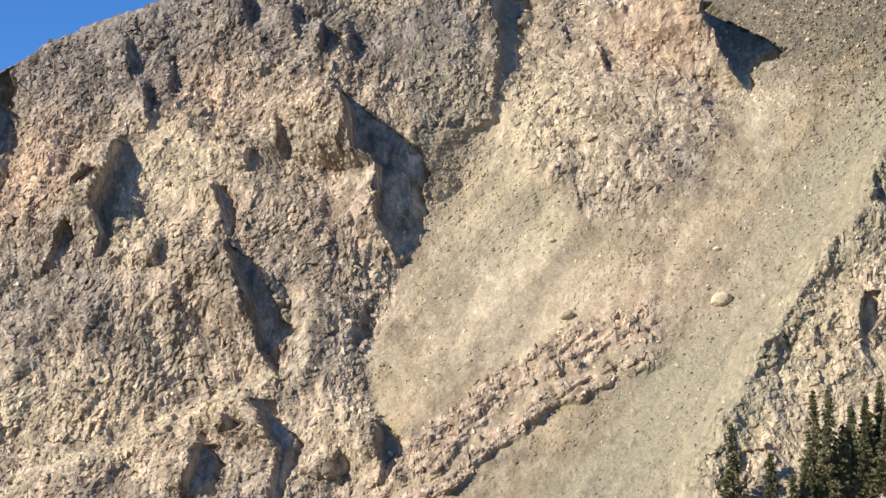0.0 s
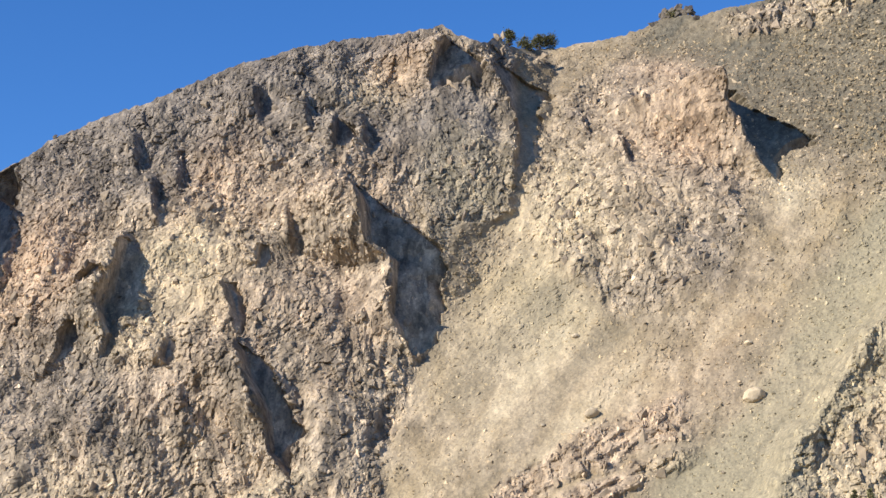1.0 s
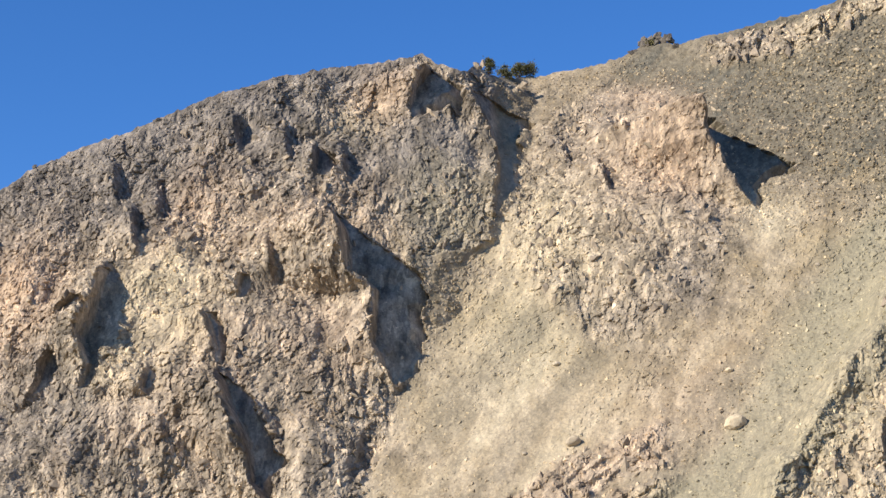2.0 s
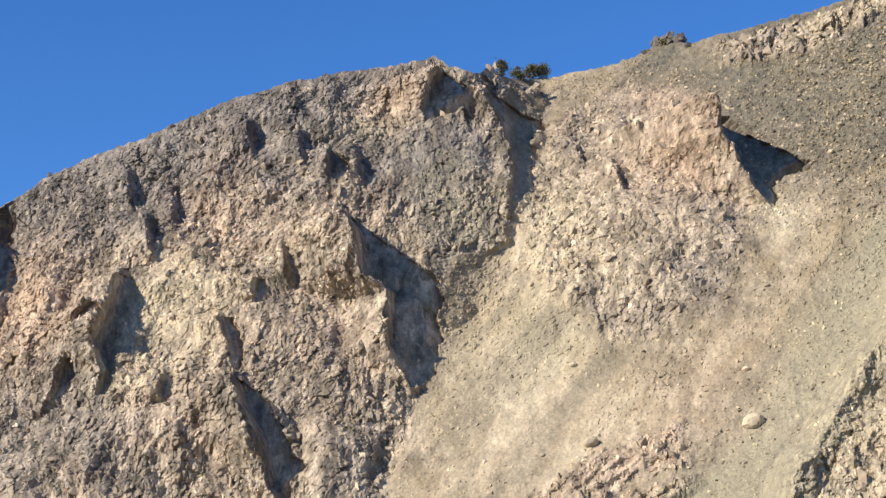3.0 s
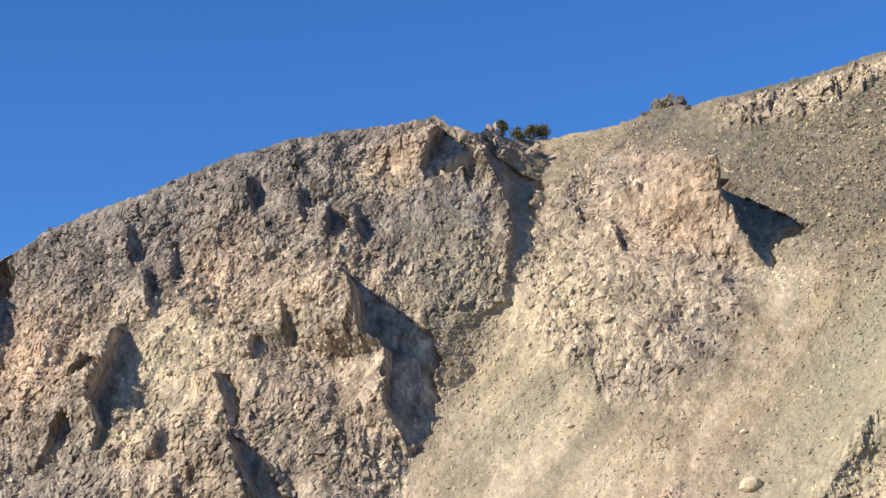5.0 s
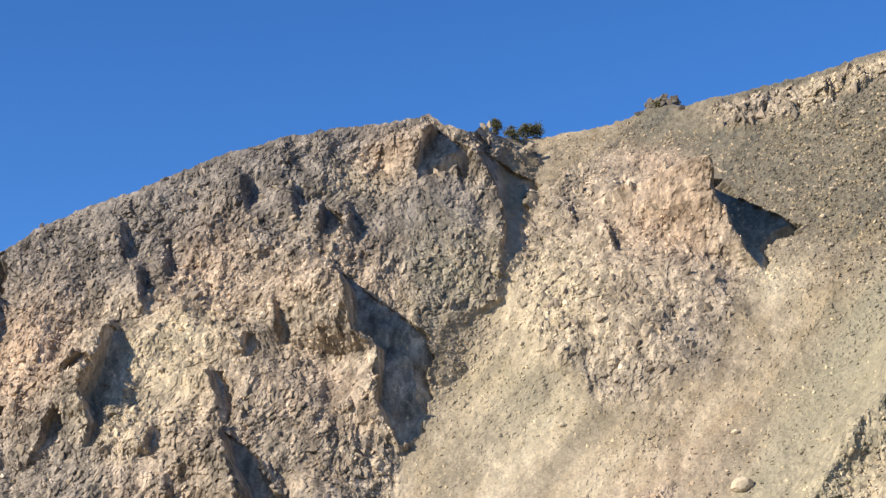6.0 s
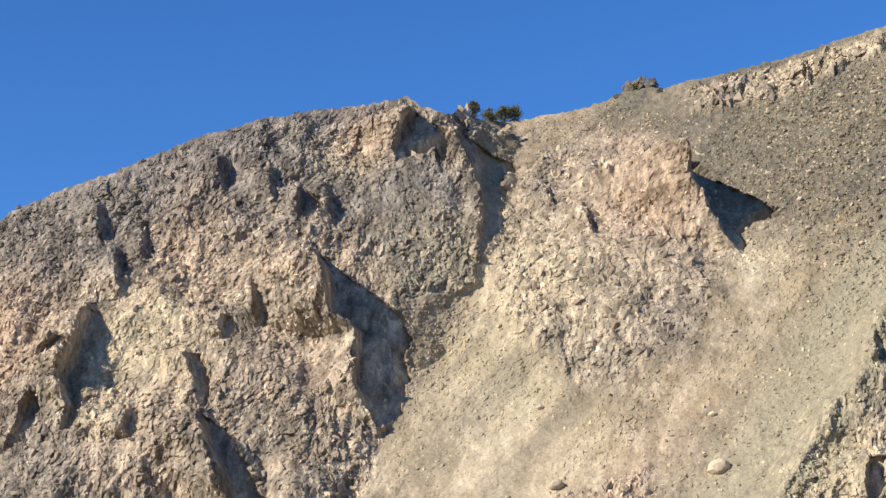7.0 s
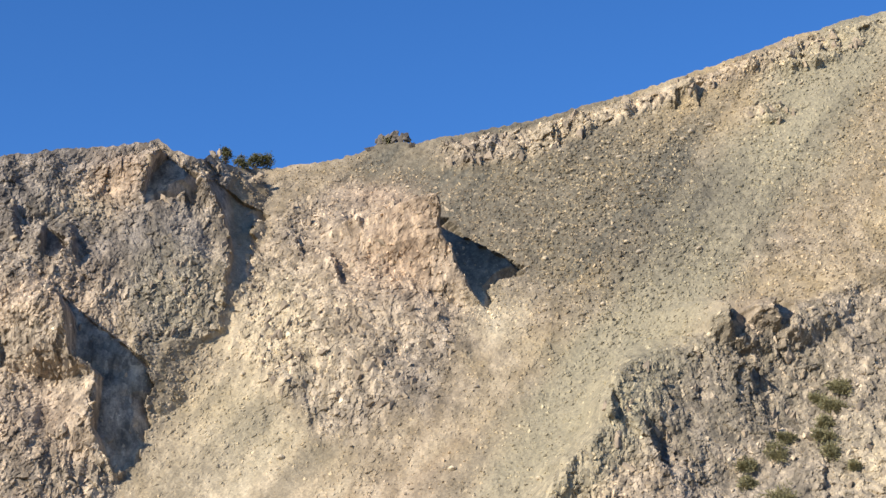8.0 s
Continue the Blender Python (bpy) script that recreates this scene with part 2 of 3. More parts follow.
def grain(x, z, hollow):
    """Broken rock, rubble and loose stones on the large shapes."""
    left, buttress, outcrop, band, ribs = zones(x, z)
    rock = np.clip(left + buttress + outcrop + band + ribs, 0, 1)
    wx = x + 2.6 * layers(x, z, 11.0, 2, 13)
    wz = z + 2.6 * layers(x, z, 11.0, 2, 17)
    # angular rock: creased planes of four sizes, and blocks that stand proud of them
    mid, _ = facets(wx + 0.25 * wz, wz - 0.1 * wx, 2.5, 1.5, 2, 0.35)
    small, _ = facets(wx - 0.2 * wz, wz + 0.3 * x, 1.15, 1.25, 3, 0.5)
    tiny, _ = facets(wx + 0.35 * wz, wz - 0.3 * x, 0.66, 1.1, 6, 0.7)
    crag = 3.5 * creased(wx + 0.3 * wz, wz - 0.2 * wx, 8.5, 1.5, 1) + 1.7 * creased(wx - 0.3 * wz, wz, 3.6, 1.8, 2)
    crag = crag + 0.8 * creased(wx - 0.35 * wz, wz + 0.25 * wx, 1.75, 1.4, 3) + 0.4 * creased(wx + 0.4 * wz, wz - 0.2 * x, 0.9, 1.2, 4)
    crag = crag + 0.6 * mid * ease(0.6 + 1.5 * layers(x, z, 6.0, 2, 91)) + 0.55 * small * ease(0.7 + 1.4 * layers(x, z, 8.0, 2, 93)) + 0.26 * tiny
    crag = crag * (1 - 0.2 * buttress) + 2.2 * outcrop * creased(wx - 0.4 * wz, wz + 0.3 * wx, 6.5, 1.3, 6)
    crag = crag + ribs * (2.4 * creased(0.85 * x + 0.5 * z, 0.85 * z - 0.53 * x, 5.5, 0.3, 8) + 1.2 * creased(0.85 * x + 0.5 * z, 0.85 * z - 0.53 * x, 2.6, 0.25, 5))
    crag = crag + 1.9 * buttress * bump_at(x, z, 36, 97, 17, 13) * creased(wx + 0.15 * wz, wz, 3.0, 3.0, 7)
    crag = crag + band * (3.0 * creased(x - 0.1 * z, z, 2.0, 2.6, 2) + 1.2 * facets(x, z, 2.4, 2.0, 3, 0.7)[0])
    for cx, cz, w in ((-53, 84, 3.5), (-49.5, 90, 3), (-26.5, 101, 3.5), (-28, 76, 3), (-16, 97, 2.5), (34, 104, 3), (30, 92, 2.5), (24, 101, 3), (-58, 95, 3), (-36, 104, 3), (73, 52, 3)):
        crag = crag + scarp(x, z, [cz - 6, cz - 2, cz + 2, cz + 6], [cx + 1, cx + 0.3, cx - 0.3, cx - 1], [0, w, w, 0], depth=1.1, ramp=1.0)
    # smooth faces: the grey wall, the dusty patch between the left ribs, the soil on top of the buttress
    calm = 0.55 * bump_at(x, z, 3, 95, 7, 12) + bump_at(x, z, -44, 74, 6, 6) + 0.8 * bump_at(x, z, -47, 64, 5, 5) + 0.9 * bump_at(x, z, 37, 113, 7, 4)
    crag = crag * (1 - 0.65 * np.clip(calm, 0, 1)) * (1 - 0.85 * hollow)
    # loose stones, lying in stripes down the fall line
    along, across = 0.65 * x + 0.76 * z, 0.76 * x - 0.65 * z
    stripes = layers(across, along * 0.15, 3.2, 3, 50)
    coarse = 0.35 + 0.65 * ease(0.3 + 1.6 * layers(across, along * 0.3, 9.0, 3, 58)) + 0.8 * ease((x - 50) / 25) * ease((z - 55) / 20)
    loose = 0.7 * layers(x, z, 11.0, 3, 55) + 0.4 * stripes + 0.16 * layers(x, z, 1.3, 3, 57, 0.7)
    loose = loose - coarse * (pebbles(x, z, 0.62, 2, 0.55) + 0.75 * pebbles(wx, wz, 1.1, 5, 0.45) + 0.35 * pebbles(wx, z, 1.9, 7, 0.2))
    crest = ease((skyline(x) - z) / 3)
    return (rock * crag + (1 - rock) * loose * (1 - 0.5 * hollow)) * (0.25 + 0.75 * crest)


def geology(x, z):
    """Rock kinds as four weights: rusty, cream, dark, green; and the share of fine debris."""
    wx = x + 4 * layers(x, z, 10.0, 4, 60)
    wz = z + 4 * layers(x, z, 10.0, 4, 64)
    left, buttress, outcrop, band, ribs = zones(x, z)
    rusty = bump_at(wx, wz, -73, 72, 9, 12) + 0.5 * bump_at(wx, wz, -43, 75, 9, 9) + 0.6 * bump_at(wx, wz, -42, 90, 6, 8) + 0.35 * bump_at(wx, wz, -20, 63, 8, 9) + 0.9 * bump_at(wx, wz, -9, 113, 6, 6)
    rusty = rusty + bump_at(wx, wz, 42, 96, 11, 13) + 0.8 * bump_at(wx, wz, 42, 114, 9, 6) + 0.7 * bump_at(wx, wz, 50, 40, 10, 14) + 0.7 * bump_at(wx, wz, 89, 77, 8, 5) + 0.7 * band * ease((wx - 84) / 14) * ease(0.6 + 2 * value(x / 5, z / 5, 4)) + 0.6 * bump_at(wx, wz, -50, 20, 18, 9) + 0.3 * left * ease((-4 - wx) / 10) * ease((skyline(x) - z - 20) / 16) * ease(0.5 + 2.2 * layers(x, z, 12.0, 3, 66)) + 0.5 * ribs + 0.35 * (1 - left) * (1 - outcrop) * bump_at(wx, wz, 22, 44, 22, 9) + 0.8 * outcrop * bump_at(wx, wz, 61, 46, 7, 9)
    cream = 0.8 * bump_at(wx, wz, 18, 80, 8, 13) + 1.1 * bump_at(wx, wz, -46, 71, 10, 9) + 0.6 * bump_at(wx, wz, -52, 58, 8, 7) + 0.5 * bump_at(wx, wz, -15, 108, 8, 6) + 0.9 * bump_at(wx, wz, 55, 81, 4, 8) + 0.7 * bump_at(wx, wz, 50, 22, 12, 10) + 0.7 * bump_at(wx, wz, 10, 50, 16, 18) + 0.6 * bump_at(wx, wz, 112, 118, 20, 6) + 0.55 * band * ease((wx - 62) / 10) + 0.6 * outcrop * bump_at(wx, wz, 106, 48, 9, 9) + 0.35 * outcrop * ease((74 - wx) / 8) + 0.2 * bump_at(wx, wz, 30, 76, 12, 14) + 0.6 * bump_at(wx, wz, -60, 24, 22, 9) + 0.5 * left * ease((-20 - wx) / 6) * ease(1.4 - np.abs(wz - 30.5 - (wx + 25) * 0.46) / 2.5) + 0.4 * bump_at(wx, wz, -14, 22, 8, 10)
    dark = left * (0.9 * ease((wz - skyline(x) + 34) / 16) * ease((2 - wx) / 12) + 0.7 * bump_at(wx, wz, -62, 52, 16, 14) + 0.85 * bump_at(wx, wz, 0, 95, 10, 16)) + 0.25 * outcrop * ease(1.5 - np.hypot((wx - 82) / 20, (wz - 60) / 18)) + 0.6 * bump_at(wx, wz, 42, 68, 5, 7)
    stripe = np.abs((wx - 71) * 0.78 - (wz - 66) * 0.62)
    green = 0.8 * (1 - left) * (1 - buttress) * (ease(1.4 - stripe / 9) + 0.5 * bump_at(wx, wz, 14, 60, 8, 10)) + 0.5 * left * bump_at(wx, wz, 2, 84, 9, 14) + 0.15 * outcrop * ease((wx - 72) / 8)
    debris = (1 - np.clip(left + buttress + outcrop + band + ribs, 0, 1)) * (0.55 + 0.45 * layers(x, z, 9.0, 3, 70))
    olive = 0.95 * ease(1.7 - np.hypot((wx - 68) / 30, (wz - 111) / 21)) * (1 - left) * (1 - 0.65 * buttress) * (1 - band)
    along, across = 0.62 * x + 0.78 * z, 0.78 * x - 0.62 * z
    lanes = layers(across, along * 0.12, 5.0, 4, 72)
    olive = np.clip(olive * 0.9 + 0.4 * outcrop * ease((wx - 68) / 5) * ease((112 - wx) / 10) * ease((wz - 48) / 8), 0, 1) + 0.6 * debris * ease((lanes - 0.02) / 0.3)
    cream = cream + 0.5 * debris * ease((-lanes - 0.08) / 0.35) * (1 - olive)
    return [np.clip(c, 0, 1) for c in (rusty, cream, dark, green, debris, olive)]


FOOT = -6.0
XS = np.concatenate([np.linspace(-420, -100, 40)[:-1], np.linspace(-100, -84, 40)[:-1], np.linspace(-84, 136, 1150)[:-1], np.linspace(136, 165, 80)[:-1], np.linspace(165, 520, 40)])
NZ, NBACK = 660, 26
TOP = skyline(XS)
VS = np.linspace(0, 1, NZ)
GX = np.repeat(XS[:, None], NZ, 1)
GZ = FOOT + (TOP[:, None] - FOOT) * VS[None, :]
HOLLOW = recesses(GX, GZ)
GY = carve(XS, form(GX, GZ), GZ, HOLLOW, grain(GX, GZ, HOLLOW))


def face_y(x, z):
    """Depth of the finished face at (x, z)."""
    i = min(max(int(np.searchsorted(XS, x)) - 1, 0), len(XS) - 2)
    u = (x - XS[i]) / (XS[i + 1] - XS[i])
    v = (z - FOOT) / ((TOP[i] * (1 - u) + TOP[i + 1] * u) - FOOT) * (NZ - 1)
    j = min(max(int(v), 0), NZ - 2)
    v = min(max(v - j, 0), 1)
    a = GY[i, j] * (1 - u) + GY[i + 1, j] * u
    b = GY[i, j + 1] * (1 - u) + GY[i + 1, j + 1] * u
    return float(a * (1 - v) + b * v)


# ------------------------------------------------------------------ materials
def material(name):
    m = bpy.data.materials.new(name)
    m.use_nodes = True
    nt = m.node_tree
    return m, nt, nt.nodes["Principled BSDF"]


def node(nt, kind, **settings):
    n = nt.nodes.new("ShaderNode" + kind)
    for key, val in settings.items():
        n.inputs[key.replace("_", " ")].default_value = val
    return n


def mixed(nt, factor, a, b, blend="MIX"):
    n = nt.nodes.new("ShaderNodeMix")
    n.data_type, n.blend_type = "RGBA", blend
    for socket, val in ((n.inputs["Factor"], factor), (n.inputs["A"], a), (n.inputs["B"], b)):
        if isinstance(val, bpy.types.NodeSocket):
            nt.links.new(val, socket)
        else:
            socket.default_value = val if isinstance(val, (int, float)) else (*val, 1)
    return n.outputs["Result"]


def ranged(nt, socket, a, b, c=0.0, d=1.0):
    n = nt.nodes.new("ShaderNodeMapRange")
    n.inputs["From Min"].default_value, n.inputs["From Max"].default_value = a, b
    n.inputs["To Min"].default_value, n.inputs["To Max"].default_value = c, d
    nt.links.new(socket, n.inputs["Value"])
    return n.outputs["Result"]


def spotted(nt, coords, scale, detail=6.0, rough=0.6):
    n = node(nt, "TexNoise", Scale=scale, Detail=detail, Roughness=rough)
    nt.links.new(coords, n.inputs["Vector"])
    return n.outputs["Fac"]


def cells(nt, coords, scale):
    n = node(nt, "TexVoronoi", Scale=scale)
    nt.links.new(coords, n.inputs["Vector"])
    return n


def bumped(nt, bsdf, height, strength, distance):
    n = node(nt, "Bump", Strength=strength, Distance=distance)
    nt.links.new(height, n.inputs["Height"])
    nt.links.new(n.outputs[0], bsdf.inputs["Normal"])


def mountain_material(name="mountain_rock", loose=False):
    m, nt, bsdf = material(name)
    pos = node(nt, "TexCoord").outputs["Object"]
    kinds = node(nt, "Attribute")
    kinds.attribute_name = "geology"
    parts = node(nt, "SeparateColor")
    nt.links.new(kinds.outputs["Color"], parts.inputs[0])
    more = node(nt, "Attribute")
    more.attribute_name = "debris"
    squeeze = node(nt, "Mapping")
    squeeze.inputs["Scale"].default_value = (1, 0.7, 0.4)
    squeeze.inputs["Rotation"].default_value = (0, 0.15, 0)
    nt.links.new(pos, squeeze.inputs["Vector"])
    steep = squeeze.outputs[0]
    broad, patch, mid = spotted(nt, pos, 0.07), spotted(nt, steep, 0.35), spotted(nt, steep, 1.0)
    streak, fine = spotted(nt, steep, 3.4, 5), spotted(nt, pos, 3.2, 5)
    debris = more.outputs["Fac"]
    c = mixed(nt, ranged(nt, patch, 0.38, 0.62), (0.142, 0.12, 0.092), (0.379, 0.318, 0.241))
    c = mixed(nt, parts.outputs[2], c, mixed(nt, ranged(nt, patch, 0.38, 0.62), (0.103, 0.091, 0.079), (0.237, 0.209, 0.179)))
    c = mixed(nt, debris, c, mixed(nt, ranged(nt, broad, 0.4, 0.6), (0.276, 0.213, 0.12), (0.34, 0.261, 0.144)))
    c = mixed(nt, parts.outputs[0], c, mixed(nt, ranged(nt, patch, 0.36, 0.64), (0.284, 0.209, 0.147), (0.458, 0.352, 0.253)))
    c = mixed(nt, parts.outputs[1], c, mixed(nt, ranged(nt, patch, 0.36, 0.64), (0.324, 0.273, 0.186), (0.49, 0.415, 0.288)))
    c = mixed(nt, kinds.outputs["Alpha"], c, (0.257, 0.233, 0.16))
    drab = node(nt, "Attribute")
    drab.attribute_name = "olive"
    c = mixed(nt, ranged(nt, drab.outputs["Fac"], 0, 1, 0, 0.35) if loose else drab.outputs["Fac"], c, mixed(nt, ranged(nt, mid, 0.4, 0.6), (0.09, 0.082, 0.063), (0.145, 0.132, 0.1)))
    stone = cells(nt, pos, 3.0)
    grey = node(nt, "RGBToBW")
    nt.links.new(stone.outputs["Color"], grey.inputs[0])
    c = mixed(nt, 0.38, c, mixed(nt, ranged(nt, grey.outputs[0], 0.2, 0.8), (0.62, 0.62, 0.64), (1.38, 1.34, 1.28)), "MULTIPLY")
    chip = cells(nt, steep, 1.5)
    tone = node(nt, "RGBToBW")
    nt.links.new(chip.outputs["Color"], tone.inputs[0])
    c = mixed(nt, ranged(nt, debris, 0.0, 0.5, 0.55, 0.1), c, mixed(nt, ranged(nt, tone.outputs[0], 0.2, 0.8), (0.55, 0.55, 0.57), (1.5, 1.46, 1.4)), "MULTIPLY")
    c = mixed(nt, ranged(nt, debris, 0.0, 0.6, 0.5, 0.2), c, mixed(nt, ranged(nt, mid, 0.33, 0.67), (0.62, 0.62, 0.64), (1.36, 1.32, 1.26)), "MULTIPLY")
    grain = mixed(nt, debris, streak, fine)
    c = mixed(nt, ranged(nt, debris, 0.0, 0.6, 0.35, 0.28), c, mixed(nt, ranged(nt, grain, 0.3, 0.7), (0.55, 0.55, 0.57), (1.45, 1.42, 1.36)), "MULTIPLY")
    if loose:
        island = node(nt, "NewGeometry").outputs["Random Per Island"]
        c = mixed(nt, 0.9, c, mixed(nt, island, (0.65, 0.65, 0.66), (2.1, 2.04, 1.94)), "MULTIPLY")
    nt.links.new(c, bsdf.inputs["Base Color"])
    bsdf.inputs["Roughness"].default_value = 0.92
    bsdf.inputs["Specular IOR Level"].default_value = 0.2
    bumped(nt, bsdf, grain, 0.5, 0.15)
    return m


def stone_material(name, dull, bright, scale=1.2):
    m, nt, bsdf = material(name)
    pos = node(nt, "TexCoord").outputs["Object"]
    own = node(nt, "ObjectInfo").outputs["Random"]
    island = node(nt, "NewGeometry").outputs["Random Per Island"]
    c = mixed(nt, island, dull, bright)
    c = mixed(nt, 0.6, c, mixed(nt, own, (0.75, 0.74, 0.76), (1.2, 1.18, 1.12)), "MULTIPLY")
    grain = spotted(nt, pos, scale * 2.5, 6)
    c = mixed(nt, 0.8, c, mixed(nt, ranged(nt, grain, 0.3, 0.7), (0.65, 0.65, 0.67), (1.3, 1.27, 1.2)), "MULTIPLY")
    nt.links.new(c, bsdf.inputs["Base Color"])
    bsdf.inputs["Roughness"].default_value = 0.9
    bsdf.inputs["Specular IOR Level"].default_value = 0.2
    bumped(nt, bsdf, grain, 0.7, 0.12)
    return m


def leaf_material(name, deep, light):
    m, nt, bsdf = material(name)
    pos = node(nt, "TexCoord").outputs["Object"]
    island = node(nt, "NewGeometry").outputs["Random Per Island"]
    c = mixed(nt, island, deep, light)
    c = mixed(nt, 0.6, c, mixed(nt, spotted(nt, pos, 1.1), (0.6, 0.6, 0.55), (1.4, 1.4, 1.3)), "MULTIPLY")
    nt.links.new(c, bsdf.inputs["Base Color"])
    bsdf.inputs["Roughness"].default_value = 0.75
    return m


def ground_material():
    m, nt, bsdf = material("valley_ground")
    pos = node(nt, "TexCoord").outputs["Object"]
    c = mixed(nt, ranged(nt, spotted(nt, pos, 0.05), 0.4, 0.6), (0.21, 0.17, 0.1), (0.16, 0.132, 0.078))
    c = mixed(nt, 0.7, c, mixed(nt, spotted(nt, pos, 1.4), (0.6, 0.6, 0.6), (1.4, 1.35, 1.3)), "MULTIPLY")
    nt.links.new(c, bsdf.inputs["Base Color"])
    bsdf.inputs["Roughness"].default_value = 0.95
    bumped(nt, bsdf, spotted(nt, pos, 3.0), 0.6, 0.2)
    return m


ROCK = mountain_material()
LOOSE = mountain_material("loose_rock", loose=True)
GROUND = ground_material()
SCREE = stone_material("scree_stone", (0.272, 0.228, 0.172), (0.4, 0.336, 0.248))
BLOCK = stone_material("cliff_block", (0.248, 0.204, 0.152), (0.4, 0.32, 0.232))
CRAG = stone_material("crag_rock", (0.104, 0.092, 0.08), (0.192, 0.164, 0.132))
PALE = stone_material("pale_boulder", (0.448, 0.368, 0.256), (0.528, 0.44, 0.312))
NEEDLES = leaf_material("pine_needles", (0.125, 0.12, 0.055), (0.20, 0.188, 0.09))
SHRUB = leaf_material("shrub_leaves", (0.18, 0.16, 0.08), (0.32, 0.285, 0.15))
BARK = stone_material("bark", (0.10, 0.07, 0.05), (0.14, 0.10, 0.07), 4.0)

# ------------------------------------------------------------------ ground and mountain
def mesh_object(name, verts, faces, mat):
    me = bpy.data.meshes.new(name)
    me.from_pydata(verts, [], faces)
    me.materials.append(mat)
    me.update()
    me.shade_flat()
    return new(name, me)


def quick_mesh(name, verts, quads, mat):
    me = bpy.data.meshes.new(name)
    me.vertices.add(len(verts))
    me.vertices.foreach_set("co", np.asarray(verts, dtype=np.float32).ravel())
    n = quads.shape[1]
    me.loops.add(quads.size)
    me.loops.foreach_set("vertex_index", quads.astype(np.int32).ravel())
    me.polygons.add(len(quads))
    me.polygons.foreach_set("loop_start", np.arange(0, quads.size, n, dtype=np.int32))
    me.materials.append(mat)
    me.update(calc_edges=True)
    me.shade_flat()
    return me


def build_ground():
    xs = np.sign(np.linspace(-1, 1, 121)) * np.abs(np.linspace(-1, 1, 121)) ** 2.2 * 4000
    gx, gy = np.meshgrid(xs, xs, indexing="ij")
    gz = 0.25 * layers(gx, gy, 30.0, 3, 80) * ease(np.hypot(gx, gy + 5) / 40 - 0.4)
    n = len(xs)
    idx = np.arange(n * n).reshape(n, n)
    quads = np.stack([idx[:-1, :-1], idx[1:, :-1], idx[1:, 1:], idx[:-1, 1:]], -1).reshape(-1, 4)
    me = quick_mesh("ground", np.stack([gx, gy, gz], -1).reshape(-1, 3), quads, GROUND)
    tagged(new("ground", me), "dry grassy valley floor below the mountain", "ground", kind="structure")


def build_mountain():
    nx = len(XS)
    steps = np.linspace(0, 1, NBACK + 1)[1:]
    back_dy = 420 * steps ** 2.4 + 6 * steps
    by = GY[:, -1:] + back_dy[None, :]
    bx = np.repeat(XS[:, None], NBACK, 1)
    bz = TOP[:, None] - 0.02 * back_dy[None, :] - (TOP[:, None] + 20) * ease(back_dy / 420)[None, :] + 0.35 * layers(bx, by, 4.0, 3, 77) * ease(back_dy / 2)[None, :]
    x, y, z = np.concatenate([GX, bx], 1), np.concatenate([GY, by], 1), np.concatenate([GZ, bz], 1)
    nz = NZ + NBACK
    verts = np.stack([x, y, z + EYE], -1).reshape(-1, 3)
    idx = np.arange(nx * nz).reshape(nx, nz)
    quads = np.stack([idx[:-1, :-1], idx[1:, :-1], idx[1:, 1:], idx[:-1, 1:]], -1).reshape(-1, 4)
    left, buttress, outcrop, band, ribs = zones(x, z)
    rusty, cream, dark, green, debris, olive = geology(x, z)
    colours = np.stack([rusty, cream, dark, green], -1).reshape(-1, 4)
    debris, olive = debris.ravel(), olive.ravel()
    on_face = np.repeat((np.arange(nz) < NZ - 1)[None, :], nx, 0)
    kind = np.zeros((nx, nz), int)
    for k, mask in enumerate((left > 0.5, buttress > 0.5, ribs > 0.5, outcrop > 0.5, band > 0.5)):
        kind[mask & on_face] = k + 1
    kind[(kind == 1) & (x > -21) & (z > 76)] = 6
    kind = kind[:-1, :-1].ravel()
    named = [("mountainside", "tan and grey-green scree slope of the mountain", "slope"),
             ("cliff", "jagged grey-brown cliff with rusty patches and dark recesses", "cliff"),
             ("rock_buttress", "orange and cream rock buttress above the scree", "cliff"),
             ("rock_rib", "low broken rock ribs crossing the tan scree", "rock"),
             ("rock_outcrop", "brown craggy outcrop with dry tufts beside the scree", "cliff"),
             ("cliff_band", "pale broken rock band just under the ridge", "cliff"),
             ("rock_wall", "smooth grey rock wall beside the shaded gully", "cliff")]
    made = {}
    for k, (name, label, category) in enumerate(named):
        q = quads[kind == k]
        used, q = np.unique(q, return_inverse=True)
        me = quick_mesh(name, verts[used], q.reshape(-1, 4), ROCK)
        a = me.attributes.new("geology", "FLOAT_COLOR", "POINT")
        a.data.foreach_set("color", colours[used].astype(np.float32).ravel())
        d = me.attributes.new("debris", "FLOAT", "POINT")
        d.data.foreach_set("value", debris[used].astype(np.float32))
        me.attributes.new("olive", "FLOAT", "POINT").data.foreach_set("value", olive[used].astype(np.float32))
        made[name] = tagged(new(name, me), label, category, kind="structure")
    return made


build_ground()
MOUNTAIN = build_mountain()


# ------------------------------------------------------------------ helpers for things
def part(name, verts, faces, mat, parent, label=""):
    """A mesh under a thing or a part."""
    ob = mesh_object(name, verts, faces, mat)
    ob.parent = parent
    if label:
        ob["label"] = label
    return ob


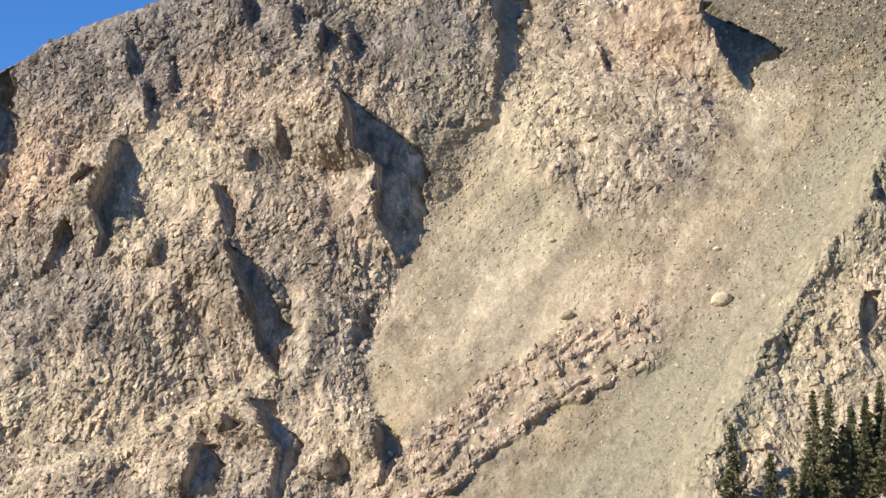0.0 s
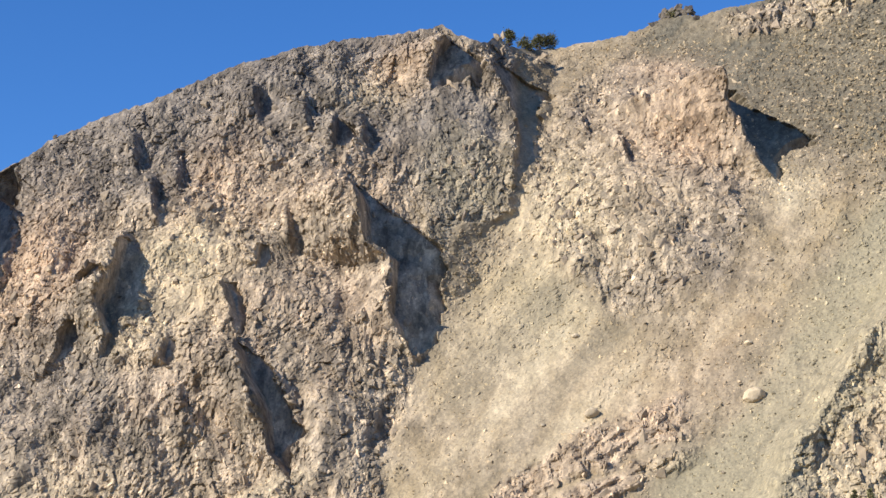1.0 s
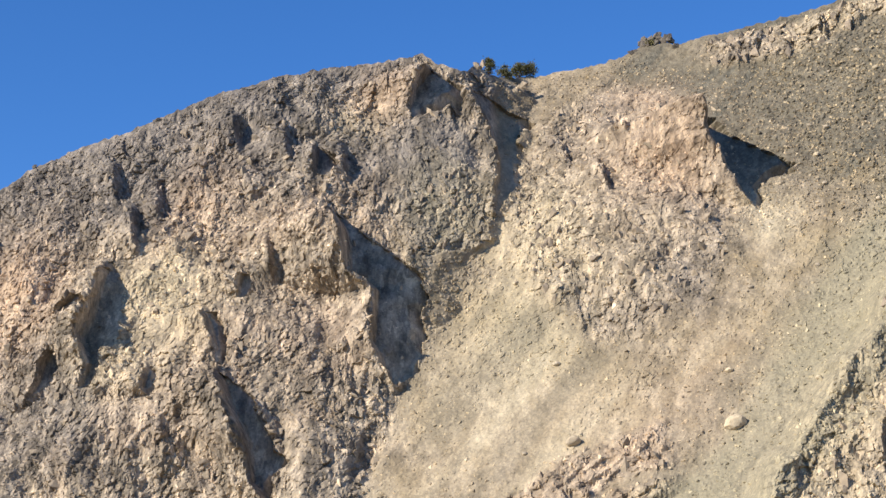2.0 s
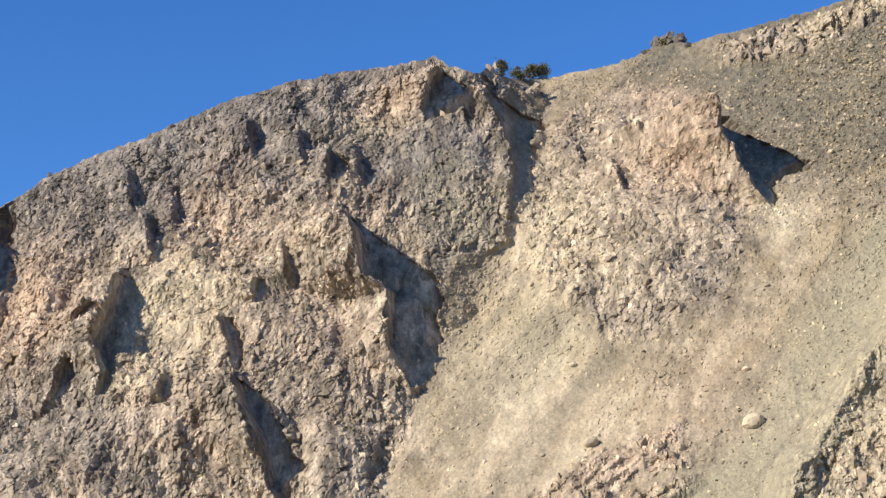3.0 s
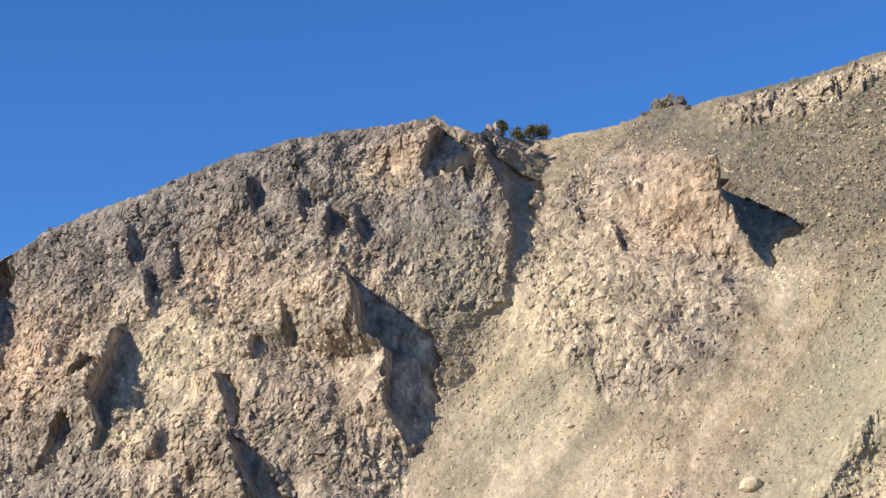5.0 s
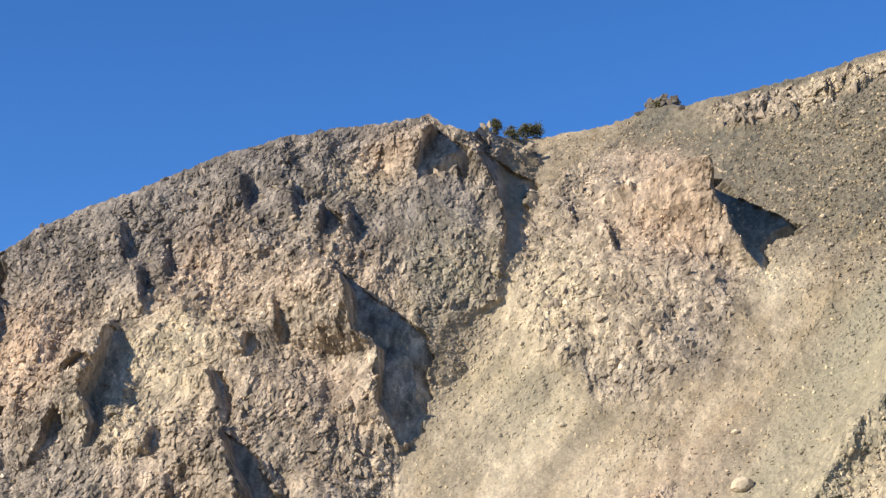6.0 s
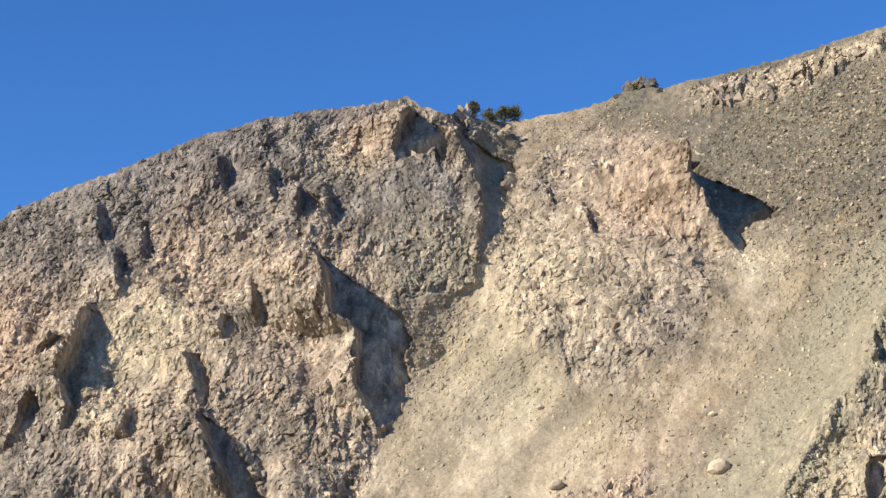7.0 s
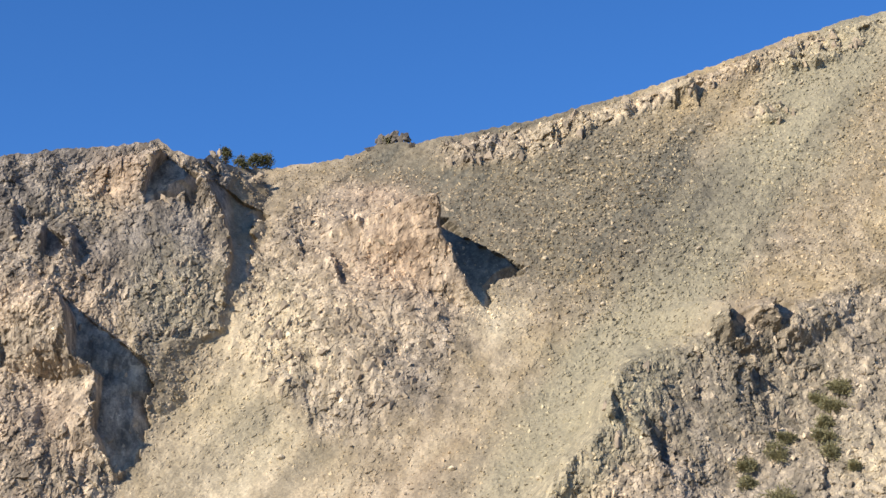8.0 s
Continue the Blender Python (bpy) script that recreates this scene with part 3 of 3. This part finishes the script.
def angular(seed, flat=0.7, tall=1.0):
    """An angular stone about 1 m across: the hull of a few points."""
    rng = random.Random(seed)
    bm = bmesh.new()
    for k in range(9):
        a, b = rng.uniform(0, 6.283), math.acos(rng.uniform(-1, 1))
        r = 0.5 * rng.uniform(0.75, 1.1)
        bm.verts.new((r * math.sin(b) * math.cos(a), r * math.sin(b) * math.sin(a) * flat, r * math.cos(b) * tall))
    out = bmesh.ops.convex_hull(bm, input=bm.verts)
    bmesh.ops.delete(bm, geom=[g for g in out["geom_interior"] if isinstance(g, bmesh.types.BMVert)], context="VERTS")
    bm.verts.index_update()
    verts = np.array([v.co[:] for v in bm.verts])
    faces = np.array([[v.index for v in f.verts] for f in bm.faces])
    bm.free()
    return verts, faces


STONES = [angular(100 + k, 0.75, 0.7 + 0.05 * k) for k in range(8)]
SHARDS = [angular(200 + k, 0.5, 1.1 + 0.1 * k) for k in range(8)]


def face_many(x, z):
    i = np.clip(np.searchsorted(XS, x) - 1, 0, len(XS) - 2)
    u = (x - XS[i]) / (XS[i + 1] - XS[i])
    v = (z - FOOT) / (TOP[i] * (1 - u) + TOP[i + 1] * u - FOOT) * (NZ - 1)
    j = np.clip(v.astype(int), 0, NZ - 2)
    v = np.clip(v - j, 0, 1)
    a = GY[i, j] * (1 - u) + GY[i + 1, j] * u
    b = GY[i, j + 1] * (1 - u) + GY[i + 1, j + 1] * u
    return a * (1 - v) + b * v


def scattered(name, shapes, x, z, size, seed, lean, mat):
    """Many small stones in one mesh, half sunk into the face, coloured like the ground they lie on."""
    rng = np.random.RandomState(seed)
    y = face_many(x, z)
    kinds = geology(x, z)
    turn = rng.uniform(0, 6.283, len(x))
    tip = rng.normal(0, lean, len(x))
    pick = rng.randint(0, len(shapes), len(x))
    verts, faces, colour, debris, olive, start = [], [], [], [], [], 0
    for k, (sv, sf) in enumerate(shapes):
        m = np.nonzero(pick == k)[0]
        ca, sa, ct, st = np.cos(turn[m])[:, None], np.sin(turn[m])[:, None], np.cos(tip[m])[:, None], np.sin(tip[m])[:, None]
        px = sv[None, :, 0] * ca - sv[None, :, 1] * sa
        py = sv[None, :, 0] * sa + sv[None, :, 1] * ca
        pz = np.repeat(sv[None, :, 2], len(m), 0)
        px, pz = px * ct - pz * st, px * st + pz * ct
        d = size[m][:, None]
        verts.append(np.stack([x[m][:, None] + px * d, y[m][:, None] + 0.14 * d + py * d, z[m][:, None] + EYE + 0.1 * d + pz * d], -1).reshape(-1, 3))
        faces.append((sf[None] + start + len(sv) * np.arange(len(m))[:, None, None]).reshape(-1, 3))
        colour.append(np.repeat(np.stack([c[m] for c in kinds[:4]], -1), len(sv), 0))
        debris.append(np.repeat(kinds[4][m], len(sv)))
        olive.append(np.repeat(kinds[5][m], len(sv)))
        start += len(sv) * len(m)
    me = quick_mesh(name, np.concatenate(verts), np.concatenate(faces), mat)
    me.attributes.new("geology", "FLOAT_COLOR", "POINT").data.foreach_set("color", np.concatenate(colour).astype(np.float32).ravel())
    me.attributes.new("debris", "FLOAT", "POINT").data.foreach_set("value", np.concatenate(debris).astype(np.float32))
    me.attributes.new("olive", "FLOAT", "POINT").data.foreach_set("value", np.concatenate(olive).astype(np.float32))
    return new(name, me)


def places(n, seed, wanted):
    """Random (x, z) on the face, kept by the chance that wanted(x, z) gives."""
    rng = np.random.RandomState(seed)
    x = rng.uniform(-84, 138, n)
    z = rng.uniform(0, 1, n) * (skyline(x) - 3) + 2
    keep = rng.rand(n) < wanted(x, z) * (1 - 0.85 * recesses(x, z))
    return x[keep], z[keep]


def loose_chance(x, z):
    left, buttress, outcrop, band, ribs = zones(x, z)
    bare = 1 - np.clip(left + 0.6 * buttress + outcrop, 0, 1)
    return bare * ease(0.55 + layers(x, z, 14.0, 3, 90)) * (0.3 + 0.5 * bump_at(x, z, 44, 118, 12, 7) + 0.5 * ease((z - 35) / 40) * ease((x - 20) / 30 + 0.4) + 0.6 * ease((x - 55) / 20) * ease((z - 60) / 20))


def crag_chance(x, z):
    left, buttress, outcrop, band, ribs = zones(x, z)
    return np.clip(left + buttress + outcrop + band + ribs, 0, 1) * ease(0.6 + layers(x, z, 9.0, 3, 95))


def sizes(n, seed, small, big):
    return small * (1 - np.random.RandomState(seed).rand(n)) ** -0.45 * (1.0) if big is None else np.minimum(small * (1 - np.random.RandomState(seed).rand(n)) ** -0.5, big)


# ------------------------------------------------------------------ loose rock
sx, sz = places(230000, 301, loose_chance)
tagged(scattered("scree", STONES, sx, sz, sizes(len(sx), 302, 0.22, 0.95), 303, 0.5, LOOSE), "scattered grey and tan stones on the scree slope", "stones", kind="stuff")
sx, sz = places(105000, 311, crag_chance)
tagged(scattered("rock_shards", SHARDS, sx, sz, sizes(len(sx), 312, 0.28, 1.3), 313, 0.8, LOOSE), "jagged shards of grey-brown rock on the cliffs", "stones", kind="stuff")


def boulder(x, z, wide, seed, mat, label, tall=1.0):
    """A single rounded-off angular boulder bedded in the slope."""
    bm = bmesh.new()
    bmesh.ops.create_icosphere(bm, subdivisions=3 if wide > 2 else 2, radius=0.5)
    rng = random.Random(seed)
    cuts = [(Vector((rng.gauss(0, 1), rng.gauss(0, 1), rng.gauss(0, 1))).normalized(), rng.uniform(0.34, 0.48)) for k in range(24)]
    for v in bm.verts:
        for n, d in cuts:
            over = v.co.dot(n) - d
            if over > 0:
                v.co -= n * over * 0.9
        v.co += v.co.normalized() * 0.035 * noise.noise(v.co * 6 + Vector((seed, 0, 0)))
        v.co.z *= 0.62
    me = bpy.data.meshes.new("boulder")
    bm.to_mesh(me)
    bm.free()
    me.materials.append(mat)
    me.shade_flat()
    ob = new("boulder", me)
    ob.matrix_world = pose(x, face_y(x, z) - 0.04 * wide, z + EYE + 0.08 * wide, 0, rng.uniform(-15, 15), rng.uniform(0, 360)) @ Matrix.Diagonal((wide, wide * 0.8, wide * tall, 1))
    return tagged(ob, label, "boulder", "boulders on the scree")


boulder(44.1, 40.6, 3.5, 1, PALE, "large pale cream boulder lying on the scree", 1.15)
boulder(20.6, 39.2, 2.9, 2, PALE, "pale tan boulder above the low rock ribs")
rng = random.Random(77)
bx, bz = places(6000, 331, lambda x, z: loose_chance(x, z) * (z > 12) * (z < skyline(x) - 6))
for k in range(130):
    boulder(float(bx[k]), float(bz[k]), 0.55 + 1.2 * rng.random() ** 2.5, 10 + k, SCREE if k % 3 else PALE, "small grey boulder resting on the scree slope" if k % 3 else "small pale boulder resting on the scree slope")


def rock_blocks(parent, name, n, seed, inside):
    """Loose-jointed blocks that stand proud of a wall, each a part of it."""
    meshes = []
    for k in range(6):
        v, f = angular(seed + k, 0.7, 1.5)
        me = bpy.data.meshes.new(name)
        me.from_pydata(v.tolist(), [], f.tolist())
        me.materials.append(BLOCK)
        me.shade_flat()
        meshes.append(me)
    x, z = places(n * 30, seed, inside)
    rng = random.Random(seed)
    for k in range(min(n, len(x))):
        ob = new(name, meshes[k % 6])
        d = rng.uniform(0.9, 2.2)
        ob.matrix_world = pose(float(x[k]), face_y(float(x[k]), float(z[k])) - 0.05 * d, float(z[k]) + EYE, rng.uniform(-20, 20), rng.uniform(-30, 30), rng.uniform(0, 360)) @ Matrix.Diagonal((d, d, d, 1))
        ob.parent = parent


# ------------------------------------------------------------------ plants
def taper(r0, r1, a, b, sides=7):
    """A tapered stem from a to b."""
    a, b = Vector(a), Vector(b)
    q = (b - a).to_track_quat("Z", "Y")
    verts = [tuple(p + q @ Vector((r * math.cos(6.283 * k / sides), r * math.sin(6.283 * k / sides), 0))) for p, r in ((a, r0), (b, r1)) for k in range(sides)]
    faces = [(k, (k + 1) % sides, sides + (k + 1) % sides, sides + k) for k in range(sides)]
    return verts, faces


def joined(pieces):
    verts, faces = [], []
    for v, f in pieces:
        n = len(verts)
        verts += v
        faces += [tuple(i + n for i in q) for q in f]
    return verts, faces


def spray(rng, centre, way, length, width):
    """A twig of foliage: a few narrow crossing leaves."""
    way = Vector(way).normalized()
    side = way.cross(Vector((rng.gauss(0, 1), rng.gauss(0, 1), rng.gauss(0, 1)))).normalized()
    up = way.cross(side)
    out = []
    for s in (side, up):
        c = Vector(centre)
        out.append(([tuple(c), tuple(c + way * length * 0.5 + s * width), tuple(c + way * length), tuple(c + way * length * 0.5 - s * width)], [(0, 1, 2, 3)]))
    return out


def conifer(x, z, height, seed, label, group="conifers at the foot of the outcrop", spread=0.2, name="conifer"):
    """A narrow mountain conifer: trunk, and whorls of drooping boughs thick with needles."""
    rng = random.Random(seed)
    root = new(name)
    y = face_y(x, z)
    root.matrix_world = pose(x, y - 0.2, z + EYE - 0.4, rng.uniform(-2, 2), rng.uniform(-3, 3), rng.uniform(0, 360))
    tagged(root, label, "tree", group)
    boughs, leaves = [taper(height * 0.018 + 0.05, 0.03, (0, 0, 0), (0, 0, height))], []
    h = 0.06 * height
    while h < height * 0.985:
        t = h / height
        reach = height * spread * (1 - t) ** 0.95 * rng.uniform(0.7, 1.15) + 0.08
        for k in range(7):
            if rng.random() < 0.12:
                continue
            a = rng.uniform(0, 6.283)
            r = reach * rng.uniform(0.55, 1.1)
            tip = Vector((r * math.cos(a), r * math.sin(a), h - 0.22 * r + 0.1))
            base = Vector((0, 0, h + 0.1))
            boughs.append(taper(0.035, 0.01, base, tip, 3))
            for j in range(20):
                c = base.lerp(tip, rng.uniform(0.25, 1.0)) + Vector((rng.gauss(0, 0.1), rng.gauss(0, 0.1), rng.gauss(0, 0.1)))
                leaves += spray(rng, c, Vector((math.cos(a) + rng.gauss(0, 0.6), math.sin(a) + rng.gauss(0, 0.6), rng.gauss(0.1, 0.4))), rng.uniform(0.4, 0.75) * (1.05 - 0.7 * t), rng.uniform(0.08, 0.15))
        h += height * 0.028 + 0.1
    part("trunk", *joined(boughs), BARK, root)
    part("crown", *joined(leaves), NEEDLES, root)
    return root


def bush(x, y, z, wide, tall, seed, label, mat, name="shrub", group="shrubs on the rocks", tip=0):
    """A low dense bush: several stems and a ragged crown of small leaves in clumps."""
    rng = random.Random(seed)
    root = new(name)
    root.matrix_world = pose(x, y, z, tip, 0, 0) @ pose(0, 0, 0, 0, 0, rng.uniform(0, 360))
    tagged(root, label, "shrub" if name == "shrub" else "tree", group)
    stems, leaves = [], []
    for k in range(9):
        a, r = rng.uniform(0, 6.283), wide * 0.5 * math.sqrt(rng.uniform(0.02, 1))
        top = Vector((r * math.cos(a), r * math.sin(a), tall * rng.uniform(0.3, 0.9) * (1.15 - r / wide)))
        stems.append(taper(0.05, 0.015, (0.1 * math.cos(a), 0.1 * math.sin(a), 0), top, 4))
        for j in range(int(60 + 20 * wide)):
            off = Vector((rng.gauss(0, 1), rng.gauss(0, 1), rng.gauss(0, 0.8)))
            c = top + off * (0.15 * wide + 0.05)
            c.z = max(c.z, 0.05)
            leaves += spray(rng, c, off + Vector((0, 0, 0.6)), rng.uniform(0.22, 0.46), rng.uniform(0.06, 0.13))
    part("stems", *joined(stems), BARK, root)
    part("crown", *joined(leaves), mat, root)
    return root


for x, z, h, seed in ((40.0, 6.0, 13.5, 1), (44.8, 5.0, 10.6, 2), (51.4, 9.5, 15.0, 3), (53.8, 10.0, 14.6, 4), (56.6, 11.5, 11.0, 5), (59.0, 14.0, 9.5, 6), (61.6, 16.0, 9.5, 7), (64.6, 18.0, 9.0, 8), (47.6, 4.0, 8.5, 9), (67.4, 20.5, 9.0, 10), (52.6, 7.0, 12.5, 11), (49.8, 5.5, 9.0, 14), (55.4, 8.0, 11.5, 12), (58.2, 8.5, 11.0, 15), (60.6, 10.0, 11.5, 16), (63.2, 12.5, 11.0, 17), (66.0, 14.5, 11.0, 18), (69.0, 17.5, 10.0, 19)):
    conifer(x, z, h, 400 + seed, "narrow dark green conifer at the foot of the rocks" if h < 12.6 else "tall dark green conifer beside the rock outcrop")
for x, wide, tall, seed in ((10.9, 2.0, 3.6, 1), (14.3, 2.0, 3.2, 2), (17.2, 2.2, 3.8, 3), (19.2, 2.4, 4.0, 4)):
    bush(x, face_y(x, float(skyline(np.array([x]))[0]) - 0.2) + 0.6, float(skyline(np.array([x]))[0]) + EYE - 0.3, wide, tall, 430 + seed, "stunted dark pine on the ridge against the sky", NEEDLES, "stunted_pine", "pines on the ridge")
bush(43.4, face_y(43.4, 127.6) + 1.6, 128.2 + EYE, 1.8, 1.5, 440, "dark low bush on the rocky knob of the ridge", SHRUB, "shrub", "shrubs on the rocks")
for x, z, wide, tall, seed in ((98.6, 52.2, 2.6, 1.6, 1), (98.0, 49.6, 2.4, 1.5, 2), (88.9, 42.2, 4.2, 1.2, 3), (90.8, 50.4, 3.0, 0.7, 4), (102.6, 58.6, 3.4, 0.6, 5), (100.4, 47.2, 1.4, 0.9, 6), (104.6, 62.0, 2.8, 0.6, 7), (100.0, 55.4, 2.2, 0.9, 8), (86.4, 48.4, 2.2, 0.6, 9), (85.6, 45.2, 2.0, 0.6, 10), (93.4, 53.0, 2.0, 0.5, 11), (101.2, 60.4, 1.8, 0.5, 12)):
    bush(x, face_y(x, z) - 0.05, z + EYE, wide, tall, 450 + seed, "olive green shrub growing on the rocky outcrop" if tall > 0.8 else "low mat of dry olive shrub on the outcrop", SHRUB, tip=42)

# ------------------------------------------------------------------ crags of the ridge
def crag(x, up, wide, tall, seed, mat, label):
    """A broken tooth of rock on the skyline, of several blocks grown together."""
    rng = random.Random(seed)
    z = float(skyline(np.array([x]))[0]) + up
    root = new("crag")
    root.matrix_world = pose(x, face_y(x, z) + 0.1 * wide, z + EYE, 0, 0, rng.uniform(-20, 20))
    for k in range(7):
        v, f = angular(seed * 10 + k, 0.8, 1.2)
        move = np.array([rng.uniform(-0.35, 0.35), rng.uniform(-0.2, 0.2), rng.uniform(-0.25, 0.35)])
        v = (v * rng.uniform(0.45, 0.8) + move) * np.array([wide, wide * 0.7, tall])
        part("rock_block", v.tolist(), f.tolist(), mat, root)
    return tagged(root, label, "rock", "crags on the ridge")


for x, up, wide, tall, seed in ((8.6, -0.9, 2.6, 2.6, 61), (17.0, -4.6, 3.0, 2.6, 66)):
    crag(x, up, wide, tall, seed, BLOCK, "jagged tan rock tooth in the notch of the ridge")
for x, up, wide, tall, seed in ((42.0, 0.6, 3.2, 2.6, 63), (44.2, 1, 3.8, 3.4, 64), (46.4, 0.7, 3.2, 2.8, 65), (39.8, -0.8, 2.4, 2.0, 69), (48.4, -0.6, 2.2, 1.6, 70), (-14.0, -0.5, 1.8, 1.2, 73), (-30.0, -0.5, 2.0, 1.2, 74), (-52.0, -0.5, 1.8, 1.1, 75), (-75.0, -0.5, 2.0, 1.3, 76)):
    crag(x, up, wide, tall, seed, CRAG, "dark grey jagged crag standing on the ridge")

# ------------------------------------------------------------------ blocks of the walls
rock_blocks(MOUNTAIN["cliff"], "rock_block", 260, 501, lambda x, z: crag_chance(x, z) * (zones(x, z)[0] > 0.6) * ((x < -22) | (z < 75)))
rock_blocks(MOUNTAIN["rock_buttress"], "rock_block", 120, 521, lambda x, z: crag_chance(x, z) * (zones(x, z)[1] > 0.6))
rock_blocks(MOUNTAIN["rock_outcrop"], "rock_block", 140, 541, lambda x, z: crag_chance(x, z) * (zones(x, z)[2] > 0.6))
rock_blocks(MOUNTAIN["cliff_band"], "rock_block", 170, 561, lambda x, z: (zones(x, z)[3] > 0.5) * 1.0)
rock_blocks(MOUNTAIN["rock_rib"], "rock_block", 60, 581, lambda x, z: (zones(x, z)[4] > 0.6) * 1.0)
rock_blocks(MOUNTAIN["rock_wall"], "rock_block", 60, 601, lambda x, z: crag_chance(x, z) * (zones(x, z)[0] > 0.6) * (x > -20) * (z > 77))
